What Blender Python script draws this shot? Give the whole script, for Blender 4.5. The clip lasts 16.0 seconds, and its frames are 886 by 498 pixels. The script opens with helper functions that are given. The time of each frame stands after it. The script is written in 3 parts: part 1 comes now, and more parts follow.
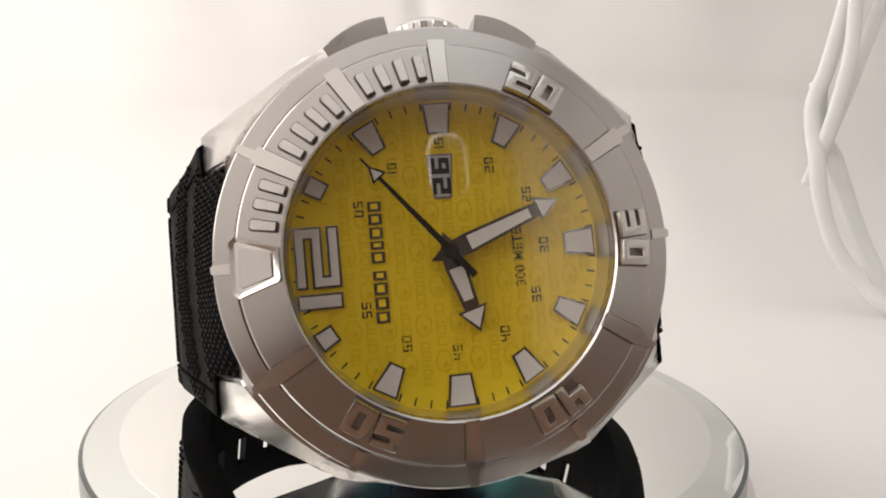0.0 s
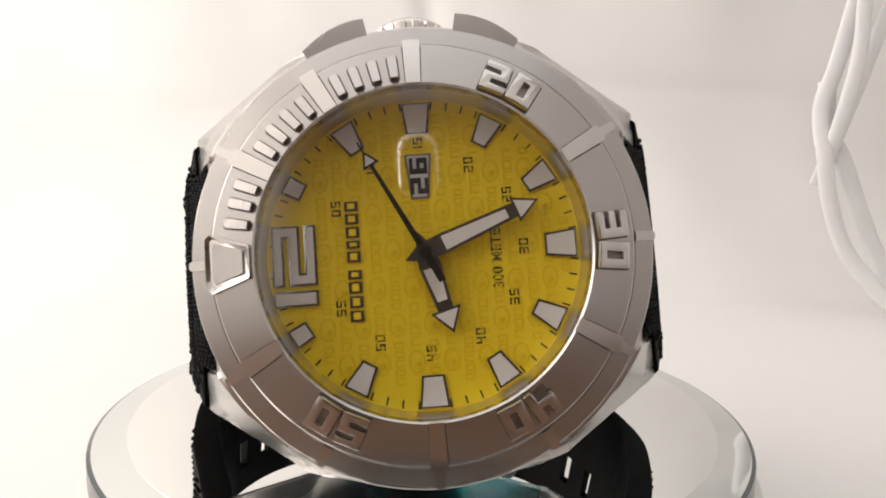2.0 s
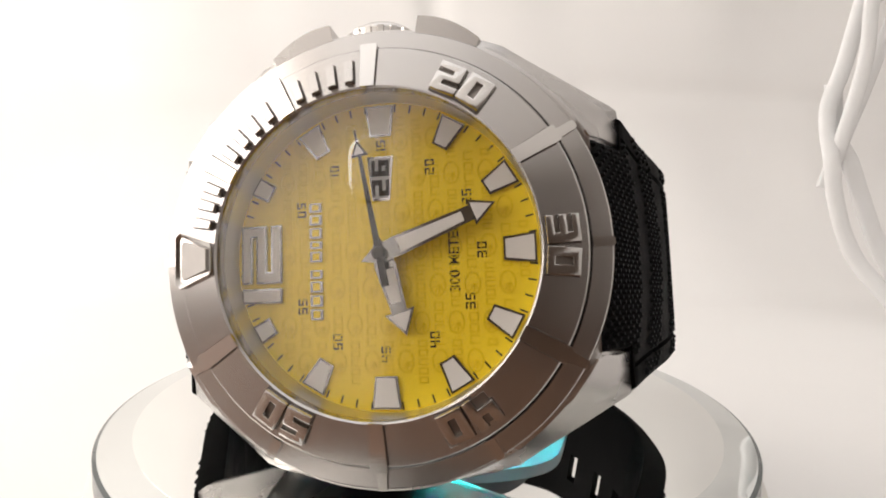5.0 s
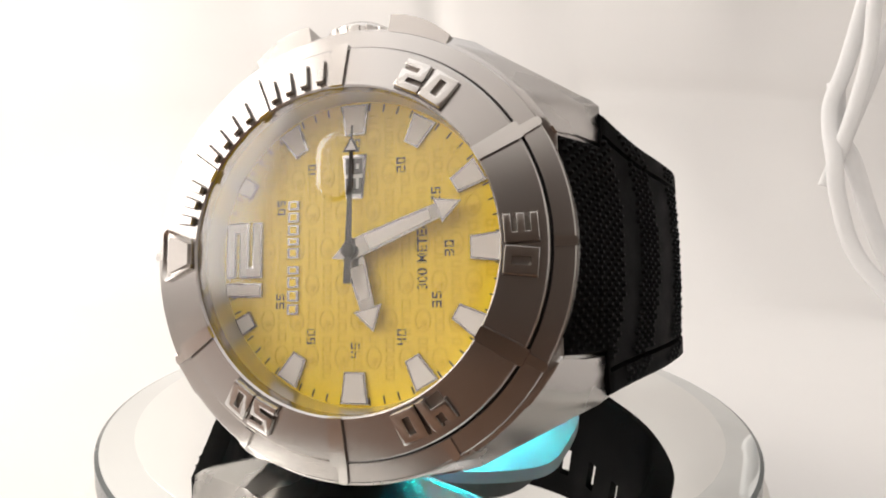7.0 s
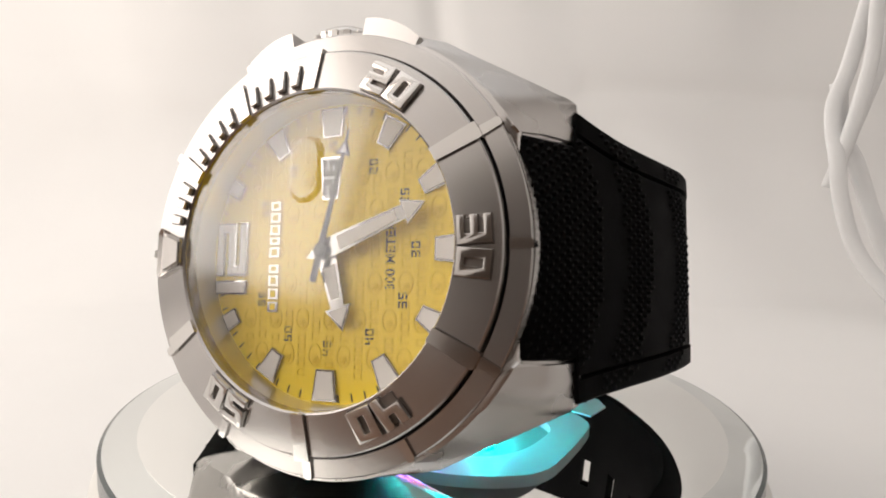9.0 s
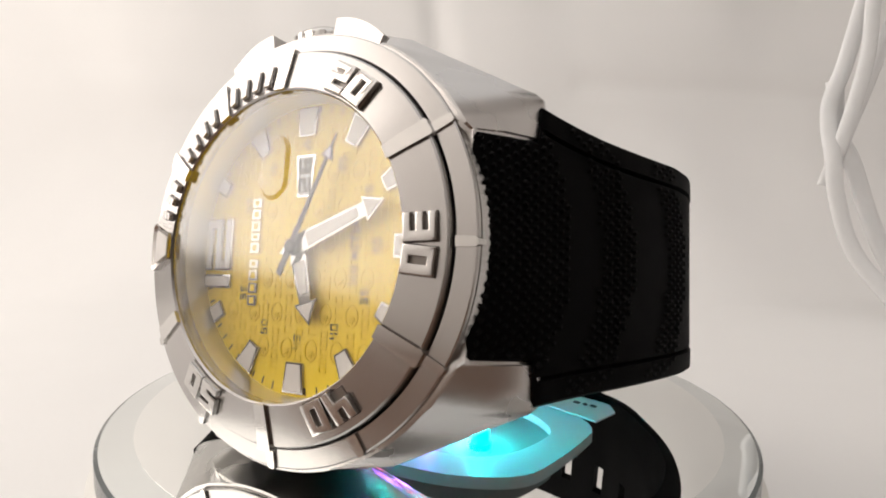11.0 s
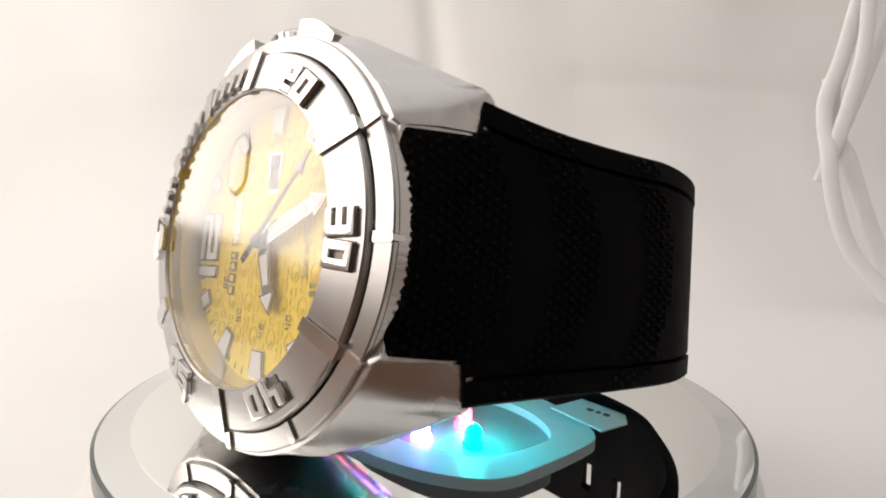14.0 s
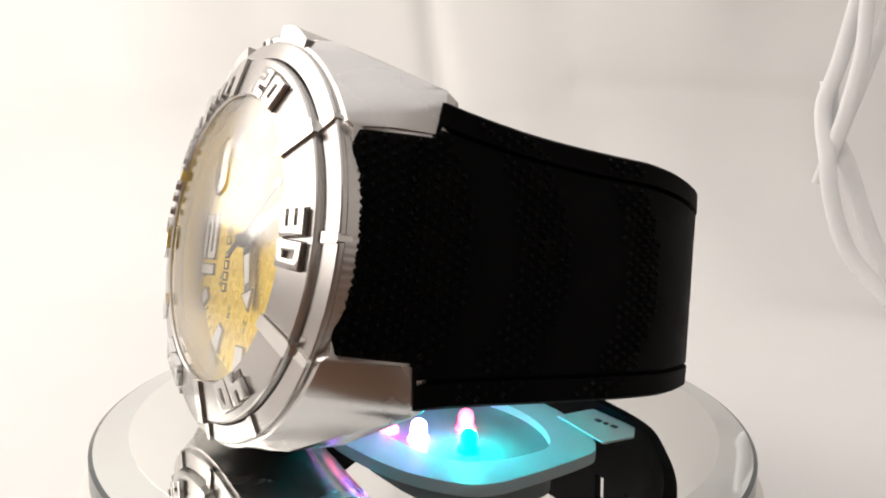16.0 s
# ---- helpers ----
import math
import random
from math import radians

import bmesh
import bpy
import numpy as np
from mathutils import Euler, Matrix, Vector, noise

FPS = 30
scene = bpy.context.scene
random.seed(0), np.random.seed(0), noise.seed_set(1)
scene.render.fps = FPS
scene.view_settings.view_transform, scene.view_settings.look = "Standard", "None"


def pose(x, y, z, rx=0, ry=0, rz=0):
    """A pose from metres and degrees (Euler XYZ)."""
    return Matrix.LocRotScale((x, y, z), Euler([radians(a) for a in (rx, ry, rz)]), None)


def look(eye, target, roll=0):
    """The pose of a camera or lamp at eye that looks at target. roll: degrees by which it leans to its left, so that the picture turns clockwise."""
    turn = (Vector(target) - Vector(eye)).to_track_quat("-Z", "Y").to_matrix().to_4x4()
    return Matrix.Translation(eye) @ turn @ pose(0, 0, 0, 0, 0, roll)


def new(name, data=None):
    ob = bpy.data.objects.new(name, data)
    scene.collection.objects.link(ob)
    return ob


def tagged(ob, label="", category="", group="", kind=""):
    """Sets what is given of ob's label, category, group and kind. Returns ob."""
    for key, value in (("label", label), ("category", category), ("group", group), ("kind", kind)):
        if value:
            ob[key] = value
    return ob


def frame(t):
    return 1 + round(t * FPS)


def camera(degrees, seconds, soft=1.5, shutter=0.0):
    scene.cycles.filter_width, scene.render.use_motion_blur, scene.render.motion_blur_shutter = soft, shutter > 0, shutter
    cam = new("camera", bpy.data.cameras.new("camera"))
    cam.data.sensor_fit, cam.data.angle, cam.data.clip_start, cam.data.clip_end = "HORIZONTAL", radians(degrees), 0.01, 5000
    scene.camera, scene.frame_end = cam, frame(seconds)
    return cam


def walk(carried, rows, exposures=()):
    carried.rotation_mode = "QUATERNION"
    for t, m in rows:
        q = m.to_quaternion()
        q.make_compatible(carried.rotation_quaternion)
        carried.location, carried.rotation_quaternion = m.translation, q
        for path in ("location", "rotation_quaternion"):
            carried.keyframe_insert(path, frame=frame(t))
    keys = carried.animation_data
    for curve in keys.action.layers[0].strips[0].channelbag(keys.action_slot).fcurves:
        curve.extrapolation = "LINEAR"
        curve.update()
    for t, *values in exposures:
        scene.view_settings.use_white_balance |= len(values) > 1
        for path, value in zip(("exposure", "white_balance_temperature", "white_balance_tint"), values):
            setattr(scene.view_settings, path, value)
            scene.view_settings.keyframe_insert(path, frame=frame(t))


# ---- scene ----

# ---- camera ----
MM = 0.001
cam = camera(73.46, 16.0, soft=1.9)
EYE = Vector((0, -96.0, 33.6)) * MM
# seconds, tilt down and turn to the side in degrees: a held camera that sways a little
VIEW = [(0, 6.08, 2.04), (0.5, 6.18, 1.76), (1, 6.22, 1.64), (1.5, 6.06, 1.60), (2, 6.05, 1.46), (2.5, 6.17, 1.32), (3, 6.02, 1.30), (3.5, 5.98, 1.22), (4, 5.80, 1.16), (6.5, 5.83, 0.82), (7, 5.96, 0.84), (7.5, 5.86, 0.76), (8, 5.65, 0.64), (8.5, 5.65, 0.65), (9, 5.81, 0.63), (11.5, 6.05, 0.99), (12, 6.09, 1.02), (12.5, 6.06, 1.06), (13, 6.00, 1.09), (13.5, 6.08, 1.14), (14, 6.34, 1.23), (14.5, 6.61, 1.30), (15, 6.52, 1.30), (15.5, 6.24, 1.29), (16, 6.14, 1.33)]


def aim(tilt, turn):
    p, y = radians(tilt), radians(turn)
    way = Vector((math.cos(p) * math.sin(y), math.cos(p) * math.cos(y), -math.sin(p)))
    return look(EYE, EYE + way, 0.62)


# the clip's camera closes down a little once the dark strap fills the view
STOPS = [(0, -0.36), (4, -0.28), (7, -0.26), (8, -0.45), (9, -0.57), (12.5, -0.62), (14, -0.55), (16, -0.4)]
walk(cam, [(t, aim(p, y)) for t, p, y in VIEW], STOPS)

# ---- light ----
world = bpy.data.worlds.new("world")
scene.world = world
world.use_nodes = True
world.node_tree.nodes["Background"].inputs[0].default_value = (1.0, 0.93, 0.86, 1)
world.node_tree.nodes["Background"].inputs[1].default_value = 0.3


def area_lamp(name, eye, target, size, watts, colour):
    data = bpy.data.lights.new(name, "AREA")
    data.shape, data.size, data.size_y = "RECTANGLE", size[0] * MM, size[1] * MM
    data.energy, data.color = watts, colour
    ob = new(name, data)
    ob.matrix_world = look(Vector(eye) * MM, Vector(target) * MM)
    return ob


area_lamp("warm_side_lamp", (-418, -30, 280), (0, -30, 250), (520, 440), 2.95, (1.0, 0.93, 0.867))
area_lamp("tent_top_lamp", (-20, 0, 490), (0, 0, 0), (800, 560), 1.15, (0.92, 0.96, 1.0))


# ---- materials ----
def material(name, colour, rough=0.5, metal=0.0, vary=0.0, scale=400.0, bump=0.0, bump_scale=1500.0, rough_vary=0.0, stretch=(1, 1, 1), spec=None):
    m = bpy.data.materials.new(name)
    m.use_nodes = True
    nodes, links = m.node_tree.nodes, m.node_tree.links
    b = nodes["Principled BSDF"]
    b.inputs["Base Color"].default_value = (*colour, 1)
    b.inputs["Roughness"].default_value = rough
    b.inputs["Metallic"].default_value = metal
    if spec is not None:
        b.inputs["Specular IOR Level"].default_value = spec
    coord = nodes.new("ShaderNodeTexCoord")
    mapping = nodes.new("ShaderNodeMapping")
    mapping.inputs["Scale"].default_value = stretch
    links.new(coord.outputs["Object"], mapping.inputs["Vector"])
    if vary or rough_vary:
        n = nodes.new("ShaderNodeTexNoise")
        n.inputs["Scale"].default_value, n.inputs["Detail"].default_value = scale, 6
        links.new(mapping.outputs[0], n.inputs["Vector"])
        if vary:
            mix = nodes.new("ShaderNodeMix")
            mix.data_type, mix.blend_type = "RGBA", "MULTIPLY"
            mix.inputs[0].default_value = 1.0
            ramp = nodes.new("ShaderNodeMapRange")
            ramp.inputs[1].default_value, ramp.inputs[2].default_value = 0.18, 0.82
            ramp.inputs[3].default_value, ramp.inputs[4].default_value = 1 - vary, 1 + vary * 0.3
            links.new(n.outputs["Fac"], ramp.inputs[0])
            mix.inputs[6].default_value = (*colour, 1)
            links.new(ramp.outputs[0], mix.inputs[7])
            links.new(mix.outputs[2], b.inputs["Base Color"])
        if rough_vary:
            ramp = nodes.new("ShaderNodeMapRange")
            ramp.inputs[1].default_value, ramp.inputs[2].default_value = 0.18, 0.82
            ramp.inputs[3].default_value, ramp.inputs[4].default_value = max(rough - rough_vary, 0.02), rough + rough_vary
            links.new(n.outputs["Fac"], ramp.inputs[0])
            links.new(ramp.outputs[0], b.inputs["Roughness"])
    if bump:
        n = nodes.new("ShaderNodeTexNoise")
        n.inputs["Scale"].default_value, n.inputs["Detail"].default_value = bump_scale, 4
        links.new(mapping.outputs[0], n.inputs["Vector"])
        bp = nodes.new("ShaderNodeBump")
        bp.inputs["Strength"].default_value, bp.inputs["Distance"].default_value = bump, 0.0002
        links.new(n.outputs["Fac"], bp.inputs["Height"])
        links.new(bp.outputs[0], b.inputs["Normal"])
    return m


def glowing(name, colour, strength):
    m = bpy.data.materials.new(name)
    m.use_nodes = True
    b = m.node_tree.nodes["Principled BSDF"]
    b.inputs["Base Color"].default_value = (*colour, 1)
    b.inputs["Emission Color"].default_value = (*colour, 1)
    b.inputs["Emission Strength"].default_value = strength
    return m


def clear(name, gloss=None):
    """Thin clear glass: light passes straight on; gloss is its mirror share when seen head-on."""
    m = bpy.data.materials.new(name)
    m.use_nodes = True
    nodes, links = m.node_tree.nodes, m.node_tree.links
    nodes.remove(nodes["Principled BSDF"])
    out = nodes.new("ShaderNodeBsdfTransparent")
    if gloss:
        shine, mix, weight = nodes.new("ShaderNodeBsdfGlossy"), nodes.new("ShaderNodeMixShader"), nodes.new("ShaderNodeLayerWeight")
        power, share = nodes.new("ShaderNodeMath"), nodes.new("ShaderNodeMath")
        shine.inputs["Roughness"].default_value = 0.14
        weight.inputs["Blend"].default_value = 0.5
        power.operation, power.inputs[1].default_value = "POWER", 2.6
        share.operation, share.inputs[1].default_value, share.inputs[2].default_value = "MULTIPLY_ADD", 1 - gloss, gloss
        links.new(weight.outputs["Facing"], power.inputs[0])
        links.new(power.outputs[0], share.inputs[0])
        links.new(share.outputs[0], mix.inputs[0])
        links.new(out.outputs[0], mix.inputs[1])
        links.new(shine.outputs[0], mix.inputs[2])
        out = mix
    links.new(out.outputs[0], nodes["Material Output"].inputs[0])
    return m


STEEL = material("brushed_steel", (0.47, 0.45, 0.435), 0.25, 1.0, 0.06, 120, 0.0, 5000, 0.03)
STEEL_SATIN = material("satin_steel", (0.50, 0.48, 0.465), 0.27, 1.0, 0.05, 90, 0.0, 5000, 0.02)
# steel in a darker copy, the shade in the figures' hollows painted in
RECESS_SHADE = material("shaded_recess_steel", (0.26, 0.235, 0.215), 0.4, 1.0, 0.1, 1500)
POLISHED = material("polished_steel", (0.60, 0.58, 0.56), 0.15, 1.0, 0.04, 300, 0.0, 1000, 0.04)
# dark colour that stands in for contact shade round the bezel's raised parts
CONTACT_SHADE = material("painted_contact_shade", (0.14, 0.12, 0.105), 0.5, 0.6, 0.3, 700)
DARK_GAP = material("dark_joint", (0.02, 0.018, 0.016), 0.6)
YELLOW = material("yellow_dial", (0.92, 0.665, 0.016), 0.38, 0.0, 0.05, 1800, 0.03, 5000, 0.04)
YELLOW_MARK = material("yellow_relief", (0.84, 0.60, 0.015), 0.2, 0.0, 0.08, 900)
LUME = material("pale_lume", (0.74, 0.71, 0.68), 0.55, 0.0, 0.05, 1500, 0.08, 4000)
INK = material("black_print", (0.012, 0.011, 0.010), 0.45)
HAND_METAL = material("polished_hand_metal", (0.38, 0.37, 0.36), 0.10, 1.0, 0.04, 300)
BLACK_HAND = material("black_lacquer", (0.012, 0.011, 0.010), 0.3, spec=0.25)
SILVER = material("silver_frame", (0.70, 0.69, 0.67), 0.22, 1.0, 0.05, 800)
FLANGE = material("satin_grey_ring", (0.80, 0.78, 0.73), 0.32, 1.0, 0.06, 600)
DATE_WHITE = material("date_disc", (0.55, 0.55, 0.54), 0.5, 0.0, 0.06, 900)
RUBBER = material("black_rubber", (0.0022, 0.002, 0.0021), 0.62, 0.0, 0.25, 250, 0.15, 3000, 0.10, spec=0.04)
RUBBER_STUD = material("black_rubber_stud", (0.0026, 0.0023, 0.0025), 0.5, 0.0, 0.2, 300, 0.1, 3000, 0.08, spec=0.09)
CRYSTAL = clear("crystal_glass", 0.13)
CRYSTAL_UNDER = clear("crystal_underside")
MIRROR = material("mirror_silver", (0.87, 0.88, 0.865), 0.015, 1.0)
MIRROR_BEVEL = material("mirror_bevel", (0.72, 0.745, 0.74), 0.05, 1.0)
GLASS_EDGE = material("ground_glass_edge", (0.11, 0.125, 0.125), 0.22, 0.3, 0.2, 120)
BASE_PLASTIC = material("white_plastic", (0.72, 0.70, 0.66), 0.4, 0.0, 0.05, 60)
FABRIC = material("white_tent_cloth", (0.80, 0.785, 0.77), 0.9, 0.0, 0.04, 12, 0.25, 900)
CABLE = material("white_cable_sheath", (0.80, 0.795, 0.79), 0.85, 0.0, 0.05, 80)
PAPER = material("milky_plastic", (0.62, 0.66, 0.68), 0.35, 0.0, 0.05, 200)
CARD = material("white_card", (0.78, 0.77, 0.75), 0.7, 0.0, 0.04, 300)
GREY_CUP = material("grey_plastic", (0.25, 0.26, 0.26), 0.4, 0.0, 0.1, 200)
TABLE_WOOD = material("brown_wood_table", (0.20, 0.115, 0.075), 0.45, 0.0, 0.3, 12, 0.1, 300, stretch=(1, 8, 1))
ROOM = material("room_wall_paint", (0.50, 0.40, 0.34), 0.8, 0.0, 0.1, 3)


# ---- building helpers ----
def part(name, bm, mat, parent=None, label="", smooth=True, angle=35.0):
    """A mesh from millimetres, under its thing."""
    bmesh.ops.recalc_face_normals(bm, faces=bm.faces[:])
    bm.transform(Matrix.Scale(MM, 4))
    me = bpy.data.meshes.new(name)
    bm.to_mesh(me)
    bm.free()
    me.materials.append(mat)
    if smooth:
        me.polygons.foreach_set("use_smooth", [True] * len(me.polygons))
        me.set_sharp_from_angle(angle=radians(angle))
    ob = new(name, me)
    if parent is not None:
        ob.parent = parent
    if label:
        tagged(ob, label)
    return ob


def lathe(profile, seg=128, closed=True, a0=0.0, a1=360.0):
    """Turn (r, z) points about z."""
    bm = bmesh.new()
    full = abs(a1 - a0 - 360) < 1e-6
    n = seg if full else seg + 1
    rings = []
    for i in range(n):
        a = radians(a0 + (a1 - a0) * i / seg)
        rings.append([bm.verts.new((r * math.cos(a), r * math.sin(a), z)) for r, z in profile])
    m = len(profile)
    for i in range(seg):
        p, q = rings[i], rings[(i + 1) % n]
        for j in range(m if closed else m - 1):
            k = (j + 1) % m
            bm.faces.new((p[j], q[j], q[k], p[k]))
    if not full and closed:
        bm.faces.new(rings[0])
        bm.faces.new(rings[-1][::-1])
    bmesh.ops.remove_doubles(bm, verts=bm.verts[:], dist=1e-5)
    return bm


def bevelled(bm, width, segments=2, angle=30):
    edges = [e for e in bm.edges if len(e.link_faces) == 2 and e.calc_face_angle(0) > radians(angle)]
    bmesh.ops.recalc_face_normals(bm, faces=bm.faces[:])
    bmesh.ops.bevel(bm, geom=edges, offset=width, segments=segments, affect="EDGES", profile=0.6, clamp_overlap=True)
    return bm


def prism(poly, z0, z1, bevel=0.0, shrink=1.0, bm=None):
    """Extrude a polygon of (x, y); the top may be drawn in."""
    bm = bm or bmesh.new()
    cx, cy = sum(p[0] for p in poly) / len(poly), sum(p[1] for p in poly) / len(poly)
    lo = [bm.verts.new((x, y, z0)) for x, y in poly]
    hi = [bm.verts.new((cx + (x - cx) * shrink, cy + (y - cy) * shrink, z1)) for x, y in poly]
    bm.faces.new(lo[::-1])
    bm.faces.new(hi)
    for i in range(len(poly)):
        j = (i + 1) % len(poly)
        bm.faces.new((lo[i], lo[j], hi[j], hi[i]))
    return bevelled(bm, bevel) if bevel else bm


def rect_union(rects, z0, z1, grow=0.0, bevel=0.0):
    """A flat raised figure from rectangles (x0, y0, x1, y1)."""
    rs = [(a - grow, b - grow, c + grow, d + grow) for a, b, c, d in rects]
    xs = sorted({round(v, 4) for r in rs for v in (r[0], r[2])})
    ys = sorted({round(v, 4) for r in rs for v in (r[1], r[3])})
    bm = bmesh.new()
    cells = {}

    def vert(x, y):
        if (x, y) not in cells:
            cells[(x, y)] = bm.verts.new((x, y, z0))
        return cells[(x, y)]
    for x0, x1 in zip(xs, xs[1:]):
        for y0, y1 in zip(ys, ys[1:]):
            mx, my = (x0 + x1) / 2, (y0 + y1) / 2
            if any(a < mx < c and b < my < d for a, b, c, d in rs):
                bm.faces.new((vert(x0, y0), vert(x1, y0), vert(x1, y1), vert(x0, y1)))
    made = bmesh.ops.extrude_face_region(bm, geom=bm.faces[:])
    bmesh.ops.translate(bm, verts=[g for g in made["geom"] if isinstance(g, bmesh.types.BMVert)], vec=(0, 0, z1 - z0))
    bmesh.ops.dissolve_limit(bm, angle_limit=0.02, verts=bm.verts[:], edges=bm.edges[:])
    return bevelled(bm, bevel) if bevel else bm


def turned(bm, deg, x=0.0, y=0.0, z=0.0):
    """Turn a mesh about z, then move it."""
    bm.transform(Matrix.Translation((x, y, z)) @ Matrix.Rotation(radians(deg), 4, "Z"))
    return bm


def ring_pt(r, deg):
    return (r * math.cos(radians(deg)), r * math.sin(radians(deg)))


def lettering(name, text, size, x, y, z, mat, parent, turn=90.0, width=1.0, align="CENTER", depth=0.03, bold=0.03):
    cu = bpy.data.curves.new(name, "FONT")
    cu.body, cu.size, cu.align_x, cu.align_y, cu.extrude = text, size, align, "CENTER", depth
    cu.resolution_u, cu.offset = 3, size * bold
    tmp = bpy.data.objects.new(name, cu)
    me = bpy.data.meshes.new_from_object(tmp)
    bpy.data.objects.remove(tmp)
    bm = bmesh.new()
    bm.from_mesh(me)
    bpy.data.meshes.remove(me)
    bm.transform(Matrix.Diagonal((width, 1, 1, 1)))
    turned(bm, turn, x, y, z)
    return part(name, bm, mat, parent, smooth=False)


# the watch's own space: origin at the dial's centre, x to six o'clock, y to the crown, z out of the dial
TABLE_Z = -0.6
DIAL_DROP = -0.2
WATCH = Matrix(((0.99664, -0.08011, 0.01683, 0.204 * MM), (0.03095, 0.17846, -0.98346, -29.435 * MM), (0.07578, 0.98068, 0.18034, 26.118 * MM), (0, 0, 0, 1)))
watch = tagged(new("wristwatch"), "large brushed steel diver's wristwatch with yellow dial and black rubber strap", "watch")


# ---- tent: one sheet of white cloth, sides and top ----
def cloth(name, fn, nu, nv, label):
    bm = bmesh.new()
    grid = [[bm.verts.new(fn(i / nu, j / nv)) for j in range(nv + 1)] for i in range(nu + 1)]
    for i in range(nu):
        for j in range(nv):
            bm.faces.new((grid[i][j], grid[i + 1][j], grid[i + 1][j + 1], grid[i][j + 1]))
    ob = part(name, bm, FABRIC, smooth=True, angle=180)
    return tagged(ob, label, "cloth", kind="structure")


FLOOR_Z = -24.0


def sweep(u, v):
    """Floor that rises in a curve into the back wall."""
    x = -460 + 920 * u
    floor_len, bend, wall = 250.0, 110.0, 460.0
    s = v * (floor_len + bend * math.pi / 2 + wall)
    back = 300.0
    if s < floor_len:
        y, z = back - bend - floor_len + s, 0.0
        amp = 0.25
    elif s < floor_len + bend * math.pi / 2:
        a = (s - floor_len) / bend
        y, z = back - bend + bend * math.sin(a), bend - bend * math.cos(a)
        amp = 0.8
    else:
        y, z = back, bend + s - floor_len - bend * math.pi / 2
        amp = 1.0
    fold = noise.noise(Vector((x * 0.012 + z * 0.002, 3.1, z * 0.003))) * 6 + noise.noise(Vector((x * 0.02 + z * 0.01, y * 0.01, z * 0.016))) * 3.0
    crease = -5.0 * math.exp(-((x - 25 + z * 0.15) / 9.0) ** 2) - 2.0 * math.exp(-((z - 128 + x * 0.04) / 8.0) ** 2) * (1 if x > 90 else 0.3)
    return (x, y - amp * (fold + crease), FLOOR_Z + z + amp * 0.4 * fold * (0.5 if z < 60 else 0.2))


cloth("backdrop", sweep, 200, 200, "white tent cloth sweeping from floor to back wall")
cloth("wall_left", lambda u, v: (-440 - 10 * noise.noise(Vector((u * 6, v * 5, 1.3))), -300 + 620 * u, FLOOR_Z - 2 + 560 * v), 60, 60, "white tent cloth side wall")
cloth("wall_right", lambda u, v: (440 + 10 * noise.noise(Vector((u * 6, v * 5, 7.3))), -300 + 620 * u, FLOOR_Z - 2 + 560 * v), 60, 60, "white tent cloth side wall")


def flap(name, x0, x1, z0, z1):
    cloth(name, lambda u, v: (x0 + (x1 - x0) * u, -305 + 8 * noise.noise(Vector(((x0 + (x1 - x0) * u) * 0.007, (z0 + (z1 - z0) * v) * 0.008, 2.2))), z0 + (z1 - z0) * v), 40, 40, "white tent cloth beside the front opening")


flap("wall_front_left", -450, -120, FLOOR_Z, 240)
flap("wall_front_right", 150, 450, FLOOR_Z, 240)
flap("wall_front_top", -450, 450, 240, 530)
cloth("ceiling", lambda u, v: (-450 + 900 * u, -300 + 620 * v, 520 + 12 * noise.noise(Vector((u * 5, v * 5, 4.1)))), 50, 50, "white tent cloth roof")


def room_wall(name, m, w, h):
    bm = bmesh.new()
    prism([(-w / 2, -h / 2), (w / 2, -h / 2), (w / 2, h / 2), (-w / 2, h / 2)], -20, 0, bm=bm)
    ob = part(name, bm, ROOM, smooth=False)
    ob.matrix_world = m
    return tagged(ob, "plain warm brown painted room wall", "wall", kind="structure")


room_wall("wall_room_front", pose(0, -1.3, 0.5, -90, 0, 0), 2600, 2600)


bm = prism([(-1300, -1300), (1300, -1300), (1300, 700), (-1300, 700)], -40, FLOOR_Z - 6.0)
tagged(part("table_top", bm, TABLE_WOOD, smooth=False), "brown wooden table top under the tent", "table", kind="structure")


# ---- cables against the cloth ----
def cable(name, pts, radius):
    """A soft flattened band that follows the points."""
    pts = [Vector(p) for p in pts]
    bm, prev = bmesh.new(), None
    for i in range(len(pts) - 1):
        p0, p1, p2, p3 = pts[max(i - 1, 0)], pts[i], pts[i + 1], pts[min(i + 2, len(pts) - 1)]
        for k in range(10 if i < len(pts) - 2 else 11):
            t = k / 10
            c = 0.5 * (2 * p1 + (p2 - p0) * t + (2 * p0 - 5 * p1 + 4 * p2 - p3) * t * t + (3 * p1 - p0 - 3 * p2 + p3) * t ** 3)
            way = ((p2 - p0) * 0.5 * (1 - t) + (p3 - p1) * 0.5 * t).normalized()
            side = way.cross(Vector((0, 1, 0))).normalized()
            deep = side.cross(way).normalized()
            cur = [bm.verts.new(c + side * radius * math.cos(a) + deep * radius * 0.4 * math.sin(a)) for a in (2 * math.pi * n / 14 for n in range(14))]
            if prev:
                for n in range(14):
                    bm.faces.new((prev[n], prev[(n + 1) % 14], cur[(n + 1) % 14], cur[n]))
            else:
                bm.faces.new(cur)
            prev = cur
    bm.faces.new(prev[::-1])
    ob = part(name, bm, CABLE, angle=180)
    return tagged(ob, "thick white flat cable hanging in a bend before the cloth", "cable", group="white cables")


